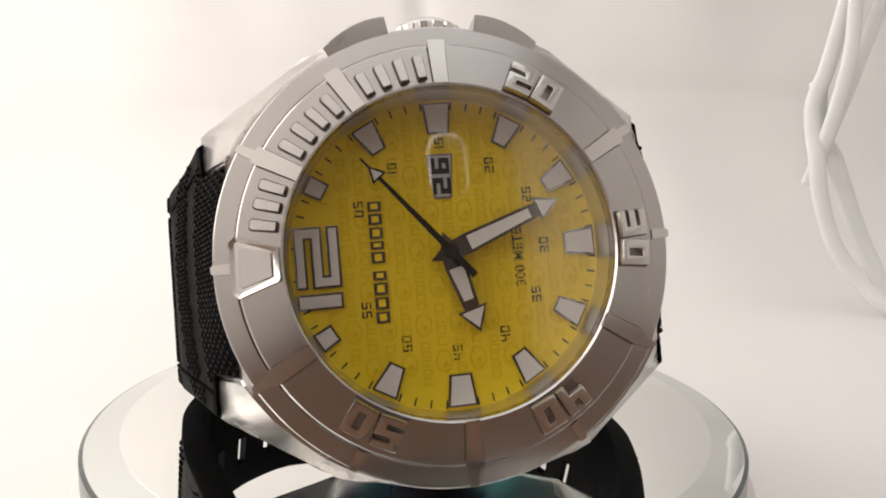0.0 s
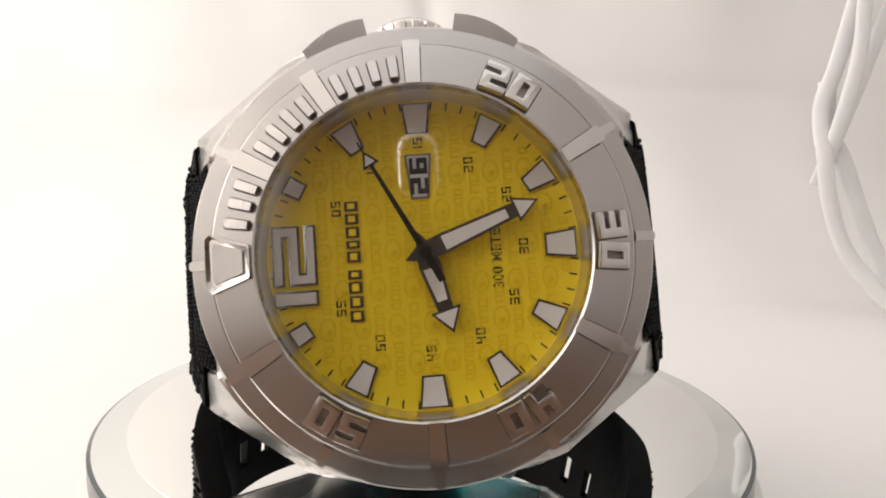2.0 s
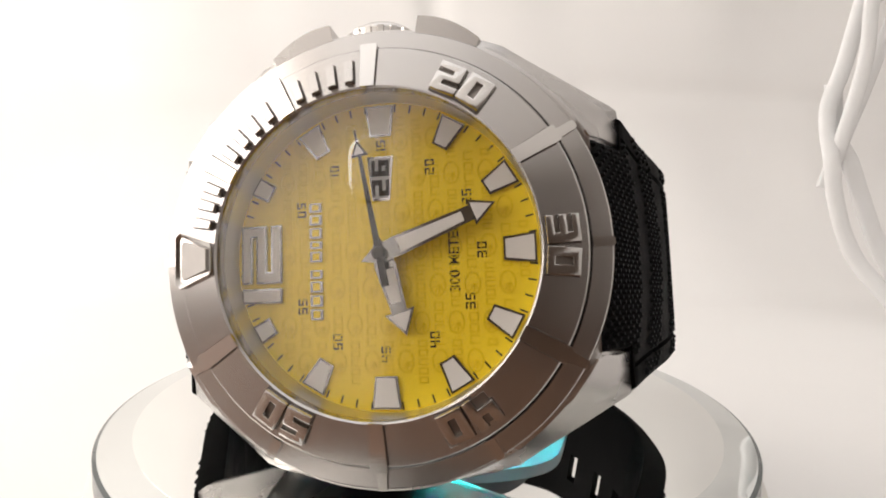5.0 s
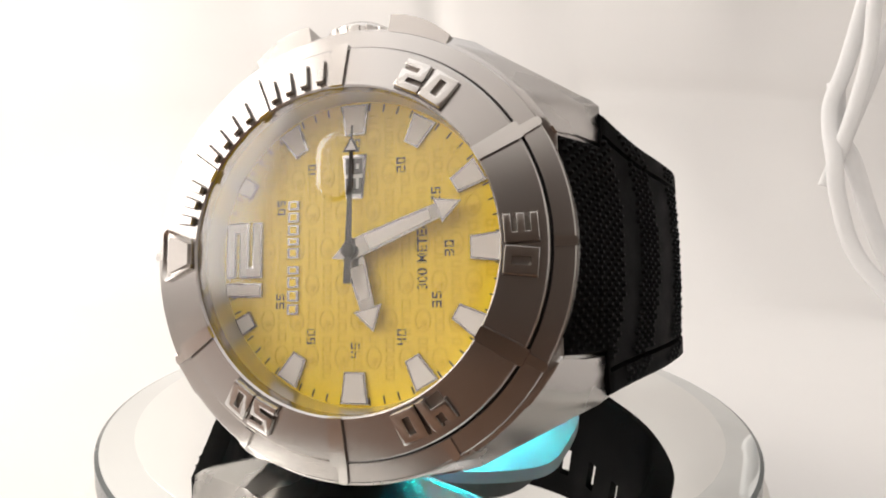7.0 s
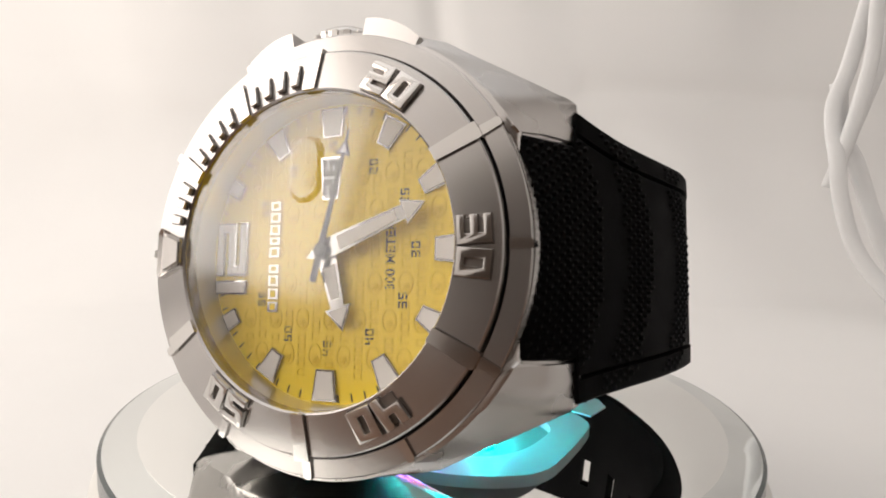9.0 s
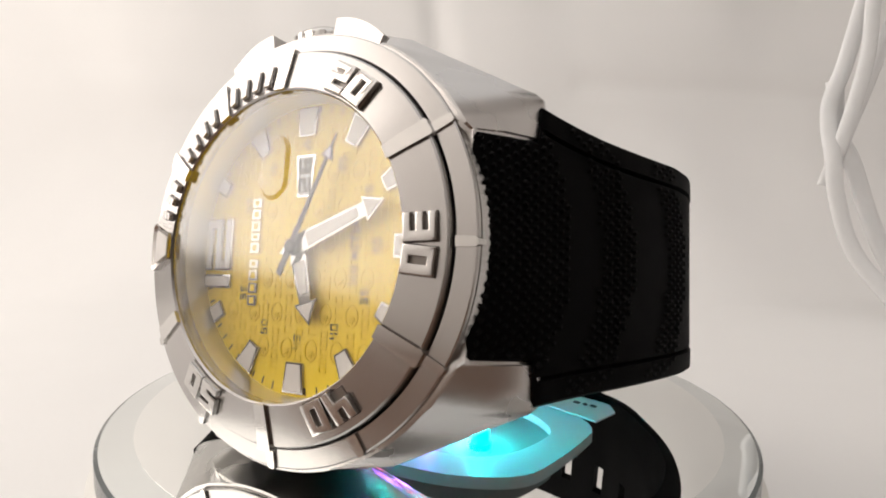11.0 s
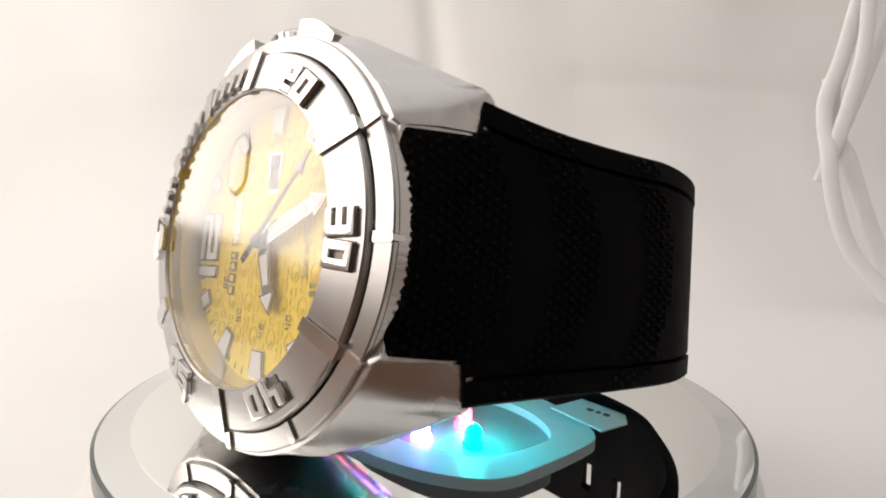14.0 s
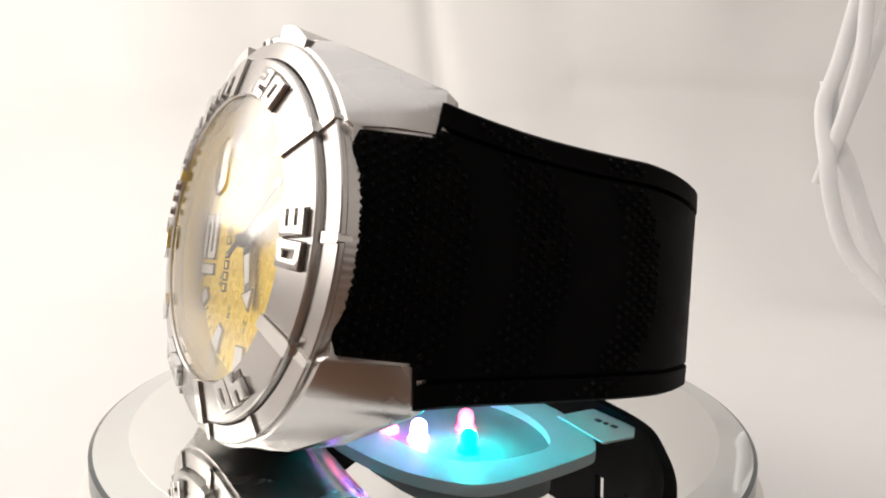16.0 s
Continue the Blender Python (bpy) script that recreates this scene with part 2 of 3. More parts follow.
# ---- turntable ----
def build_table():
    t = tagged(new("turntable"), "round mirror plate with a sloping rim on a white plastic base", "turntable")
    r = 48.8
    part("mirror_plate", lathe([(0.01, TABLE_Z - 0.3), (0.01, TABLE_Z), (r - 4.6, TABLE_Z), (r - 4.6, TABLE_Z - 0.3)], 160), MIRROR, t, "clear bright mirror")
    part("bevel", lathe([(r - 4.6, TABLE_Z - 0.02), (r - 0.5, TABLE_Z - 0.55), (r - 0.5, TABLE_Z - 0.9), (r - 4.6, TABLE_Z - 0.9)], 160), MIRROR_BEVEL, t, "sloping polished mirror bevel")
    part("glass_edge", lathe([(r - 0.5, TABLE_Z - 0.55), (r, TABLE_Z - 0.75), (r, TABLE_Z - 3.6), (r - 0.6, TABLE_Z - 4.0), (0.01, TABLE_Z - 4.0), (0.01, TABLE_Z - 0.95), (r - 0.5, TABLE_Z - 0.95)], 160), GLASS_EDGE, t, "grey ground glass edge")
    part("base", lathe([(0.01, TABLE_Z - 4.02), (r - 1.0, TABLE_Z - 4.02), (r + 1.2, TABLE_Z - 6.0), (r + 2.4, FLOOR_Z + 2), (r + 2.4, FLOOR_Z + 0.2), (0.01, FLOOR_Z + 0.2)], 128), BASE_PLASTIC, t, "white plastic base")
    return t


turntable = build_table()


# ---- wristwatch: case ----
def case_rows():
    """A quarter of the case's outline: upper edge and lower edge."""
    rows = [((23.4, 0.0), (23.4, 0.0)), ((23.4, 6.0), (23.4, 6.0)), ((23.4, 11.6), (23.4, 11.9)), ((22.9, 12.15), (27.6, 12.15)), ((22.1, 13.4), (27.65, 14.2)), ((21.2, 14.6), (27.5, 16.6)), ((20.0, 16.2), (26.6, 17.4))]
    lo = [(26.2, 17.5), (14.4, 23.7), (0.0, 25.7)]
    for i in range(1, 25):
        a = 39 + (90 - 39) * i / 24
        up = ring_pt(25.55, a)
        f = i / 24
        if f < 0.5:
            g = f / 0.5
            low = (lo[0][0] + (lo[1][0] - lo[0][0]) * g, lo[0][1] + (lo[1][1] - lo[0][1]) * g)
        else:
            g = (f - 0.5) / 0.5
            low = (lo[1][0] + (lo[2][0] - lo[1][0]) * g, lo[1][1] + (lo[2][1] - lo[1][1]) * g)
        low = (low[0], low[1] - 0.4 * math.sin(math.pi * f) ** 2)
        rows.append((up, low))
    return rows


def build_case():
    rows = case_rows()
    ring = rows + [((-a[0], a[1]), (-b[0], b[1])) for a, b in rows[-2::-1]]
    ring += [((a[0], -a[1]), (b[0], -b[1])) for a, b in ring[-2:0:-1]]
    bm = bmesh.new()
    levels = []
    # the crest runs down from the ring's height at the sides to the lugs' tips
    for k in range(7):
        lv = []
        for up, low in ring:
            notch = abs(up[0] - low[0]) + abs(up[1] - low[1]) < 0.7 and abs(up[1]) < 12
            crest = -0.5 if notch else max(-7.3, min(0.9, -7.3 + 8.2 * (26.6 - abs(low[0])) / 15.0))
            f, z, size = ((0, 1.75, 0.985), (0.02, 1.6, 1.0), (0.5, 0.5 * (1.6 + crest), 1.0), (1.0, crest, 1.0), (1.0, min(crest - 0.6, -7.9), 1.0), (0.98, -9.5, 0.985), (0.9, -12.0, 0.9))[k]
            x, y = up[0] + (low[0] - up[0]) * f, up[1] + (low[1] - up[1]) * f
            lv.append(bm.verts.new((x * size, y * size, min(z, 1.0) if notch else z)))
        levels.append(lv)
    n = len(ring)
    for p, q in zip(levels, levels[1:]):
        for i in range(n):
            j = (i + 1) % n
            bm.faces.new((p[i], p[j], q[j], q[i]))
    bm.faces.new(levels[-1][::-1])
    # well that holds the dial
    well = []
    for z in (1.6, -1.4):
        lv = []
        for v in levels[0]:
            a = math.atan2(v.co.y, v.co.x)
            lv.append(bm.verts.new((19.2 * math.cos(a), 19.2 * math.sin(a), z)))
        well.append(lv)
    for p, q in ((levels[0], well[0]), (well[0], well[1])):
        for i in range(n):
            j = (i + 1) % n
            bm.faces.new((p[i], p[j], q[j], q[i]))
    bm.faces.new(well[1])
    bmesh.ops.remove_doubles(bm, verts=bm.verts[:], dist=1e-4)
    case = part("case", bm, STEEL_SATIN, watch, "brushed steel case with four sloping lugs", angle=34)
    # fixed ring round the turning bezel
    part("case_ring", lathe([(22.86, 0.3), (22.88, 2.72), (22.98, 2.83), (24.98, 2.38), (25.12, 2.22), (25.22, 0.5), (24.6, 0.1)], 160), STEEL, case, "brushed steel ring", angle=20)
    part("joint", lathe([(19.3, 1.5), (19.3, 1.95), (23.2, 1.95), (23.2, 1.5)], 128), DARK_GAP, case, "dark joint below the bezel")
    for a in (0, 30, -30, -60, -90, -120, -150, 180, 150):
        bm = prism([(23.0, -0.55), (25.05, -0.5), (25.28, -0.3), (25.28, 0.3), (25.05, 0.5), (23.0, 0.55)], 0.2, 3.15, 0.16)
        for v in bm.verts:
            if v.co.z > 1:
                v.co.z -= max(0.0, v.co.x - 23.0) * 0.225
        part("ring_bar", turned(bm, a), POLISHED, case)
    # sloping lip over the strap's start, with a scalloped edge
    for turn in (0, 180):
        bm, prev = bmesh.new(), None
        for i in range(217):
            a, zb = -26.5 + 53 * i / 216, 0.0 + 0.34 * abs(math.cos(math.pi * i / 8))
            cur = [bm.verts.new((*ring_pt(r, a), z)) for r, z in ((24.7, 1.7), (25.22, 1.7), (25.34, zb + 0.1), (25.28, zb), (24.7, zb))]
            if prev:
                for k in range(5):
                    bm.faces.new((prev[k], prev[(k + 1) % 5], cur[(k + 1) % 5], cur[k]))
            else:
                bm.faces.new(cur)
            prev = cur
        bm.faces.new(prev[::-1])
        part("strap_lip", turned(bm, turn), STEEL_SATIN, case, "pale steel lip with a scalloped edge")
    # crown guards
    for a0, a1 in ((62.5, 79.0), (101.0, 117.5)):
        outer = [ring_pt(26.05 + 1.05 * math.sin(math.pi * (0.35 + 0.65 * (i / 8 if a0 > 90 else 1 - i / 8))) + 0.3, a0 + (a1 - a0) * i / 8) for i in range(9)]
        inner = [ring_pt(24.9, a1 - (a1 - a0) * i / 4) for i in range(5)]
        part("crown_guard", prism(outer + inner, -7.5, 1.75, 0.25), STEEL_SATIN, case, "steel crown guard with a worn edge", angle=25)
    # lug inner faces: thin steps beside the strap
    for sx in (1, -1):
        for sy in (1, -1):
            bm = prism([(22.9, 11.5), (27.2, 11.5), (27.2, 12.5), (22.9, 12.5)], -9.0, 0.9, 0.12)
            for v in bm.verts:
                if v.co.z > -4:
                    v.co.z -= max(0.0, v.co.x - 22.9) * 1.85
            bm.transform(Matrix.Diagonal((sx, sy, 1, 1)))
            part("lug_step", bm, STEEL, case)
    # crown
    crown = part("crown", bevelled(lathe([(0.01, -3.0), (0.01, 1.95), (1.6, 1.75), (3.0, 1.2), (3.9, 0.6), (4.2, 0.2), (4.2, -3.0)], 64), 0.15), POLISHED, watch, "knurled polished steel crown")
    for i in range(18):
        a = 360 * i / 18
        bm = prism([(4.0, -0.5), (4.5, -0.34), (4.5, 0.34), (4.0, 0.5)], -2.6, 0.1, 0.08)
        part("crown_rib", turned(bm, a), POLISHED, crown)
    part("crown_inlay", lathe([(3.9, -0.95), (4.56, -0.95), (4.56, -1.45), (3.9, -1.45)], 48), YELLOW, crown, "yellow ring on the crown")
    crown.matrix_basis = Matrix.Translation(Vector((0, 26.25, -2.9)) * MM) @ Matrix.Rotation(radians(-90), 4, "X")
    return case


# ---- bezel ----
STROKES = {"0": [(0, 0, 3, 1.0), (0, 4, 3, 5), (0, 0, 1, 5), (2, 0, 3, 5)], "2": [(0, 0, 3, 1), (0, 2, 3, 3), (0, 4, 3, 5), (0, 0, 1, 3), (2, 2, 3, 5)], "3": [(0, 0, 3, 1), (0, 2, 3, 3), (0, 4, 3, 5), (2, 0, 3, 5)], "4": [(0, 2, 1, 5), (0, 2, 3, 3), (2, 0, 3, 5)], "6": [(0, 0, 3, 1), (0, 2, 3, 3), (0, 4, 3, 5), (0, 0, 1, 5), (2, 0, 3, 3)], "5": [(0, 0, 3, 1), (0, 2, 3, 3), (0, 4, 3, 5), (2, 0, 3, 3), (0, 2, 1, 5)]}


def bezel_z(r):
    return 4.78 - (r - 18.0) * 0.24


def contact_shade(poly):
    """A thin dark sheet on the bezel's slope: contact shade put in as colour."""
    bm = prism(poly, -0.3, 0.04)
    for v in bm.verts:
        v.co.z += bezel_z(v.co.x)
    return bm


def build_bezel():
    prof = [(17.75, 3.4), (17.78, 4.55), (17.98, bezel_z(18.0)), (20.0, bezel_z(20.0)), (22.45, bezel_z(22.45)), (22.62, bezel_z(22.6) - 0.14), (22.68, 3.2), (22.7, 1.9), (18.0, 1.9)]
    bezel = part("bezel", lathe(prof, 192), STEEL, watch, "brushed steel turning bezel with raised minute figures", angle=20)
    for a in (150, 120, 90, 30, -30, -90, -150):
        bm = prism([(17.85, -0.78), (22.9, -0.95), (23.08, -0.8), (23.08, 0.8), (22.9, 0.95), (17.85, 0.78)], 2.2, 5.16, 0.18)
        for v in bm.verts:
            if v.co.z > 3.6:
                v.co.z -= (v.co.x - 18.0) * 0.24
        part("bezel_bar", turned(bm, a), POLISHED, bezel)
        part("shade_line", turned(contact_shade([(18.1, -0.9), (22.3, -1.06), (22.3, 1.06), (18.1, 0.9)]), a), CONTACT_SHADE, bezel, "painted dark shade line beside a bar", smooth=False)
    for a in (168.4, 162.4, 156.8, 144, 138, 132, 126, 114, 108, 102, 96):
        bm = prism([(18.1, -0.42), (20.9, -0.5), (21.2, -0.35), (21.2, 0.35), (20.9, 0.5), (18.1, 0.42)], 3.0, 5.3, 0.17)
        for v in bm.verts:
            if v.co.z > 4.1:
                v.co.z -= (v.co.x - 18.0) * 0.24
                v.co.x += 0.5 if v.co.x < 18.5 else 0.0
        part("minute_rib", turned(bm, a), STEEL_SATIN, bezel)
        part("shade_line", turned(contact_shade([(18.4, -0.58), (21.1, -0.66), (21.38, -0.4), (21.38, 0.4), (21.1, 0.66), (18.4, 0.58)]), a), CONTACT_SHADE, bezel, smooth=False)
    # pip at twelve
    pip = prism([(18.3, -1.75), (22.4, -3.15), (23.05, -2.6), (23.05, 2.6), (22.4, 3.15), (18.3, 1.75), (18.1, 1.4), (18.1, -1.4)], 2.2, 5.3, 0.3)
    for v in pip.verts:
        if v.co.z > 3.8:
            v.co.z -= (v.co.x - 18.0) * 0.24
    pip.normal_update()
    top = max((f for f in pip.faces if f.normal.z > 0.9), key=lambda f: f.calc_area())
    bmesh.ops.inset_region(pip, faces=[top], thickness=0.5)
    bmesh.ops.translate(pip, verts=top.verts[:], vec=(0, 0, -0.35))
    pip = part("pip_frame", turned(pip, 180), POLISHED, bezel, "raised polished frame at twelve")
    lum = prism([(18.95, -1.15), (22.0, -2.15), (22.3, -1.8), (22.3, 1.8), (22.0, 2.15), (18.95, 1.15)], 3.0, 5.12, 0.12)
    for v in lum.verts:
        if v.co.z > 3.8:
            v.co.z -= (v.co.x - 18.0) * 0.24
    part("pip_lume", turned(lum, 180), LUME, bezel, "pale lume inlay")
    # figures: read clockwise with their tops outwards, each on its own plate
    for text, a in (("20", 59.0), ("30", -1.0), ("40", -61.0), ("50", -120.5)):
        for k, ch in enumerate(text):
            w, h = 2.75, 3.35
            rects = [((x0 / 3) * w - w / 2, (y0 / 5) * h - h / 2, (x1 / 3) * w - w / 2, (y1 / 5) * h - h / 2) for x0, y0, x1, y1 in STROKES[ch]]
            bm = rect_union(rects, -1.2, 0.72, 0.08, 0.16)
            bm.transform(Matrix.Translation((0, 19.9, bezel_z(19.9))) @ Matrix.Rotation(math.atan(-0.24), 4, "X"))
            part("figure", turned(bm, a - 90 + (4.7 if k == 0 else -4.7)), POLISHED, bezel, "raised polished steel figure " + ch)
            # painted shade: a dark outline round the figure's foot
            shade_rim = rect_union(rects, -1.0, 0.05, 0.17)
            shade_rim.transform(Matrix.Translation((0, 19.9, bezel_z(19.9))) @ Matrix.Rotation(math.atan(-0.24), 4, "X"))
            part("shade_line", turned(shade_rim, a - 90 + (4.7 if k == 0 else -4.7)), CONTACT_SHADE, bezel, smooth=False)
            # bed in darkened steel paints the shade within the figure's strokes
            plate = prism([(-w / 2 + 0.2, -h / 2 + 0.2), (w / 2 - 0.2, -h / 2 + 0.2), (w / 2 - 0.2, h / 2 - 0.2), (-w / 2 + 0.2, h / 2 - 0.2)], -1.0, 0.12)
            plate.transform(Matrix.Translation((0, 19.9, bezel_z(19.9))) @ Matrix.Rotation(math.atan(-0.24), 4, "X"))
            part("figure_bed", turned(plate, a - 90 + (4.7 if k == 0 else -4.7)), RECESS_SHADE, bezel)
    return bezel


# ---- dial ----
SEGMENTS = {"0": "abcdef", "1": "bc", "2": "abged", "3": "abgcd", "4": "fgbc", "5": "afgcd"}


def squared_figures(text, x, y, parent):
    """Small squared figures, upright for the wearer."""
    w, h, t = 0.74, 1.08, 0.18
    for k, ch in enumerate(text):
        bars = {"a": (0, h - t, w, h), "g": (0, h / 2 - t / 2, w, h / 2 + t / 2), "d": (0, 0, w, t), "f": (0, h / 2 - t / 2, t, h), "e": (0, 0, t, h / 2 + t / 2), "b": (w - t, h / 2 - t / 2, w, h), "c": (w - t, 0, w, h / 2 + t / 2)}
        rects = [tuple(v + (k * 1.0 - 0.87 if n in (0, 2) else -h / 2) for n, v in enumerate(bars[c])) for c in SEGMENTS[ch]]
        part("minute_figure", turned(rect_union(rects, 0.0, 0.05), 90, x, y, 0), INK, parent, "black figure " + ch, smooth=False)


def build_dial():
    dial = part("dial", lathe([(0.01, -0.6), (0.01, 0.0), (18.6, 0.0), (18.6, -0.6)], 128), YELLOW, watch, "bright yellow dial with faint raised marks")
    dial.location.z = DIAL_DROP * MM
    part("flange", lathe([(17.65, DIAL_DROP), (17.9, 3.35), (18.6, 3.35), (18.6, DIAL_DROP)], 128), FLANGE, watch, "satin grey inner ring round the dial")
    # minute strokes
    for i in range(60):
        a = 180 - 6 * i
        if i % 5 == 0:
            continue
        r0, r1 = (16.55, 17.45)
        part("minute_stroke", turned(prism([(r0, -0.09), (r1, -0.09), (r1, 0.09), (r0, 0.09)], 0.0, 0.04), a), INK, dial, smooth=False)
    # hour marks: dark edge and pale filling
    for i in range(1, 12):
        a = 180 - 30 * i
        if i in (3, 6, 9):
            poly = [(13.65, -1.28), (17.25, -1.68), (17.25, 1.68), (13.65, 1.28)]
        elif i in (1, 11):
            poly = [(15.3, -1.05), (17.55, -1.15), (17.55, 1.15), (15.3, 1.05)]
        else:
            poly = [(13.75, -0.95), (17.25, -1.5), (17.25, 1.5), (13.75, 0.95)]
        cx = sum(p[0] for p in poly) / 4
        inner = [(cx + (x - cx) * (1 - 0.44 / (abs(poly[1][0] - poly[0][0]))), y * (1 - 0.26 / abs(y))) for x, y in poly]
        edge = part("hour_mark", turned(prism(poly, 0.0, 0.32, 0.08), a), HAND_METAL, dial, "hour mark in a polished frame")
        part("lume", turned(prism(inner, 0.1, 0.42, 0.05), a), LUME, dial)
    # large twelve; figures stand upright for the wearer, so they are turned a quarter
    two = [(-2.7, 0, 3.9, 1.15), (-2.7, 0, -1.5, 2.95), (-2.7, 1.85, 3.9, 2.95), (2.7, 1.85, 3.9, 4.75), (-2.7, 3.65, 3.9, 4.75)]
    one = [(-5.0, 0, -3.45, 4.75)]
    for rects in (two, one):
        bm = turned(rect_union(rects, 0.0, 0.32, 0.12, 0.05), 90, -12.25, 0, 0)
        f = part("large_figure", bm, HAND_METAL, dial, "large figure of the twelve in a polished frame")
        part("lume", turned(rect_union(rects, 0.1, 0.42, -0.14, 0.04), 90, -12.25, 0, 0), LUME, dial)
    # small minute figures, upright for the wearer
    for i in range(1, 12):
        a = 180 - 30 * i
        r = 11.25 if i not in (3,) else 12.35
        x, y = ring_pt(r, a)
        if i == 5:
            y += 0.4
        squared_figures("%02d" % (5 * i), x, y, dial)
    lettering("depth_rating", "300 METERS", 1.66, 8.15, -0.3, 0.03, INK, dial, width=0.98, bold=0.012)
    # maker's mark: plain bars in place of its letters
    y = -7.2
    for w, g in ((1.25, 0.3), (1.3, 0.3), (1.3, 0.3), (1.0, 0.9), (1.25, 0.3), (0.9, 0.3), (1.25, 0.3), (1.2, 0.3), (1.1, 0.3)):
        part("mark_bar", bevelled(prism([(-8.75, y), (-7.25, y), (-7.25, y + w), (-8.75, y + w)], 0.0, 0.22), 0.05), HAND_METAL, dial)
        part("mark_gap", prism([(-8.4, y + 0.25), (-7.6, y + 0.25), (-7.6, y + w - 0.22), (-8.4, y + w - 0.22)], 0.2, 0.235), YELLOW, dial, smooth=False)
        y += w + g
    # faint raised pattern: columns of small emblems and plain squared signs
    bm = bmesh.new()
    rng = random.Random(5)
    clear_of = lambda x, y: math.hypot(x, y) < 16.3 and not (x < -11.9 and abs(y) < 6)
    for row in range(-9, 10):
        x, y = row * 1.95 + 0.3, -17.6 + (row % 2) * 4.2
        while y < 17.5:
            if clear_of(x, y + 1.3):
                n = 18
                for i in range(n):
                    a0, a1 = 2 * math.pi * i / n, 2 * math.pi * (i + 1) / n
                    prism([(x + 0.93 * math.cos(a0), y + 1.3 + 1.3 * math.sin(a0)), (x + 0.93 * math.cos(a1), y + 1.3 + 1.3 * math.sin(a1)), (x + 0.79 * math.cos(a1), y + 1.3 + 1.16 * math.sin(a1)), (x + 0.79 * math.cos(a0), y + 1.3 + 1.16 * math.sin(a0))], 0.0, 0.09, bm=bm)
                for k in range(5):
                    a0 = radians(200 + 40 * k)
                    px, py = 0.68 * math.cos(a0), 0.95 * math.sin(a0)
                    prism([(x + 0.25 - 0.08, y + 1.3), (x + px - 0.06, y + 1.3 + py), (x + px + 0.06, y + 1.3 + py), (x + 0.25 + 0.08, y + 1.3)], 0.0, 0.09, bm=bm)
            y += 2.6 + 0.45
            count = 4 if row % 2 else 5
            w = 5.0 / count - 0.25
            for k in range(count):
                if clear_of(x, y + w / 2):
                    hh, t = 0.52, 0.13
                    bars = [(x - hh, y, x + hh, y + t), (x - hh, y + w - t, x + hh, y + w), (x - hh, y + t, x - hh + t, y + w - t)]
                    if rng.random() < 0.6:
                        bars.append((x + hh - t, y + t, x + hh, y + w - t))
                    for x0, y0, x1, y1 in bars:
                        prism([(x0, y0), (x1, y0), (x1, y1), (x0, y1)], 0.0, 0.09, bm=bm)
                y += w + 0.25
            y += 0.35
    tagged(part("dial_relief", bm, YELLOW_MARK, dial, "faint raised pattern of rings and bars", smooth=False), kind="stuff")
    # date
    frame_poly = [(-1.15, 6.15), (-1.65, 11.35), (1.45, 11.35), (0.95, 6.15)]
    inner = [(-0.9, 6.4), (-1.36, 11.1), (1.16, 11.1), (0.7, 6.4)]
    win = part("date_window", prism(frame_poly, 0.0, 0.16, 0.05), SILVER, dial, "framed date window")
    disc = part("date_disc", prism(inner, 0.15, 0.18), DATE_WHITE, dial, "grey date disc", smooth=False)
    for k, ch in enumerate("26"):
        rects = [(x0 * 0.62 + k * 2.3 - 2.05, y0 * 0.41, x1 * 0.62 + k * 2.3 - 2.05, y1 * 0.41) for x0, y0, x1, y1 in STROKES[ch]]
        part("date_figure", turned(rect_union(rects, 0.17, 0.23, 0.0), 90, 0.92, 8.75, 0), INK, dial, "black date figure " + ch, smooth=False)
    return dial


# ---- hour, minute and second pointers ----
def arrow_hand(name, angle, z, length, head, head_w, body_w, root):
    """A tapered hand with an arrow head: dark body, pale filling."""
    neck = length - head
    poly = [(-2.35, -0.05), (-0.4, -1.0), (root, -body_w * 0.62), (neck - 0.2, -body_w * 0.45), (neck - 0.2, -head_w / 2), (length, 0), (neck - 0.2, head_w / 2), (neck - 0.2, body_w * 0.45), (root, body_w * 0.62), (-0.4, 1.0), (-2.35, 0.05)]
    hand = part(name, prism(poly, z, z + 0.26, 0.06), HAND_METAL, watch, "polished hand with pale filling and arrow head")
    inner = [(root + 0.3, -body_w * 0.44), (neck - 1.2, -body_w * 0.28), (neck - 1.2, body_w * 0.28), (root + 0.3, body_w * 0.44)]
    part("lume", prism(inner, z + 0.2, z + 0.34, 0.04), LUME, hand)
    tip = [(neck + 0.05, -head_w / 2 + 0.42), (length - 0.5, 0), (neck + 0.05, head_w / 2 - 0.42)]
    part("lume", prism(tip, z + 0.2, z + 0.34, 0.04), LUME, hand)
    hand.rotation_euler, hand.location.z = (0, 0, radians(angle)), DIAL_DROP * MM
    return hand


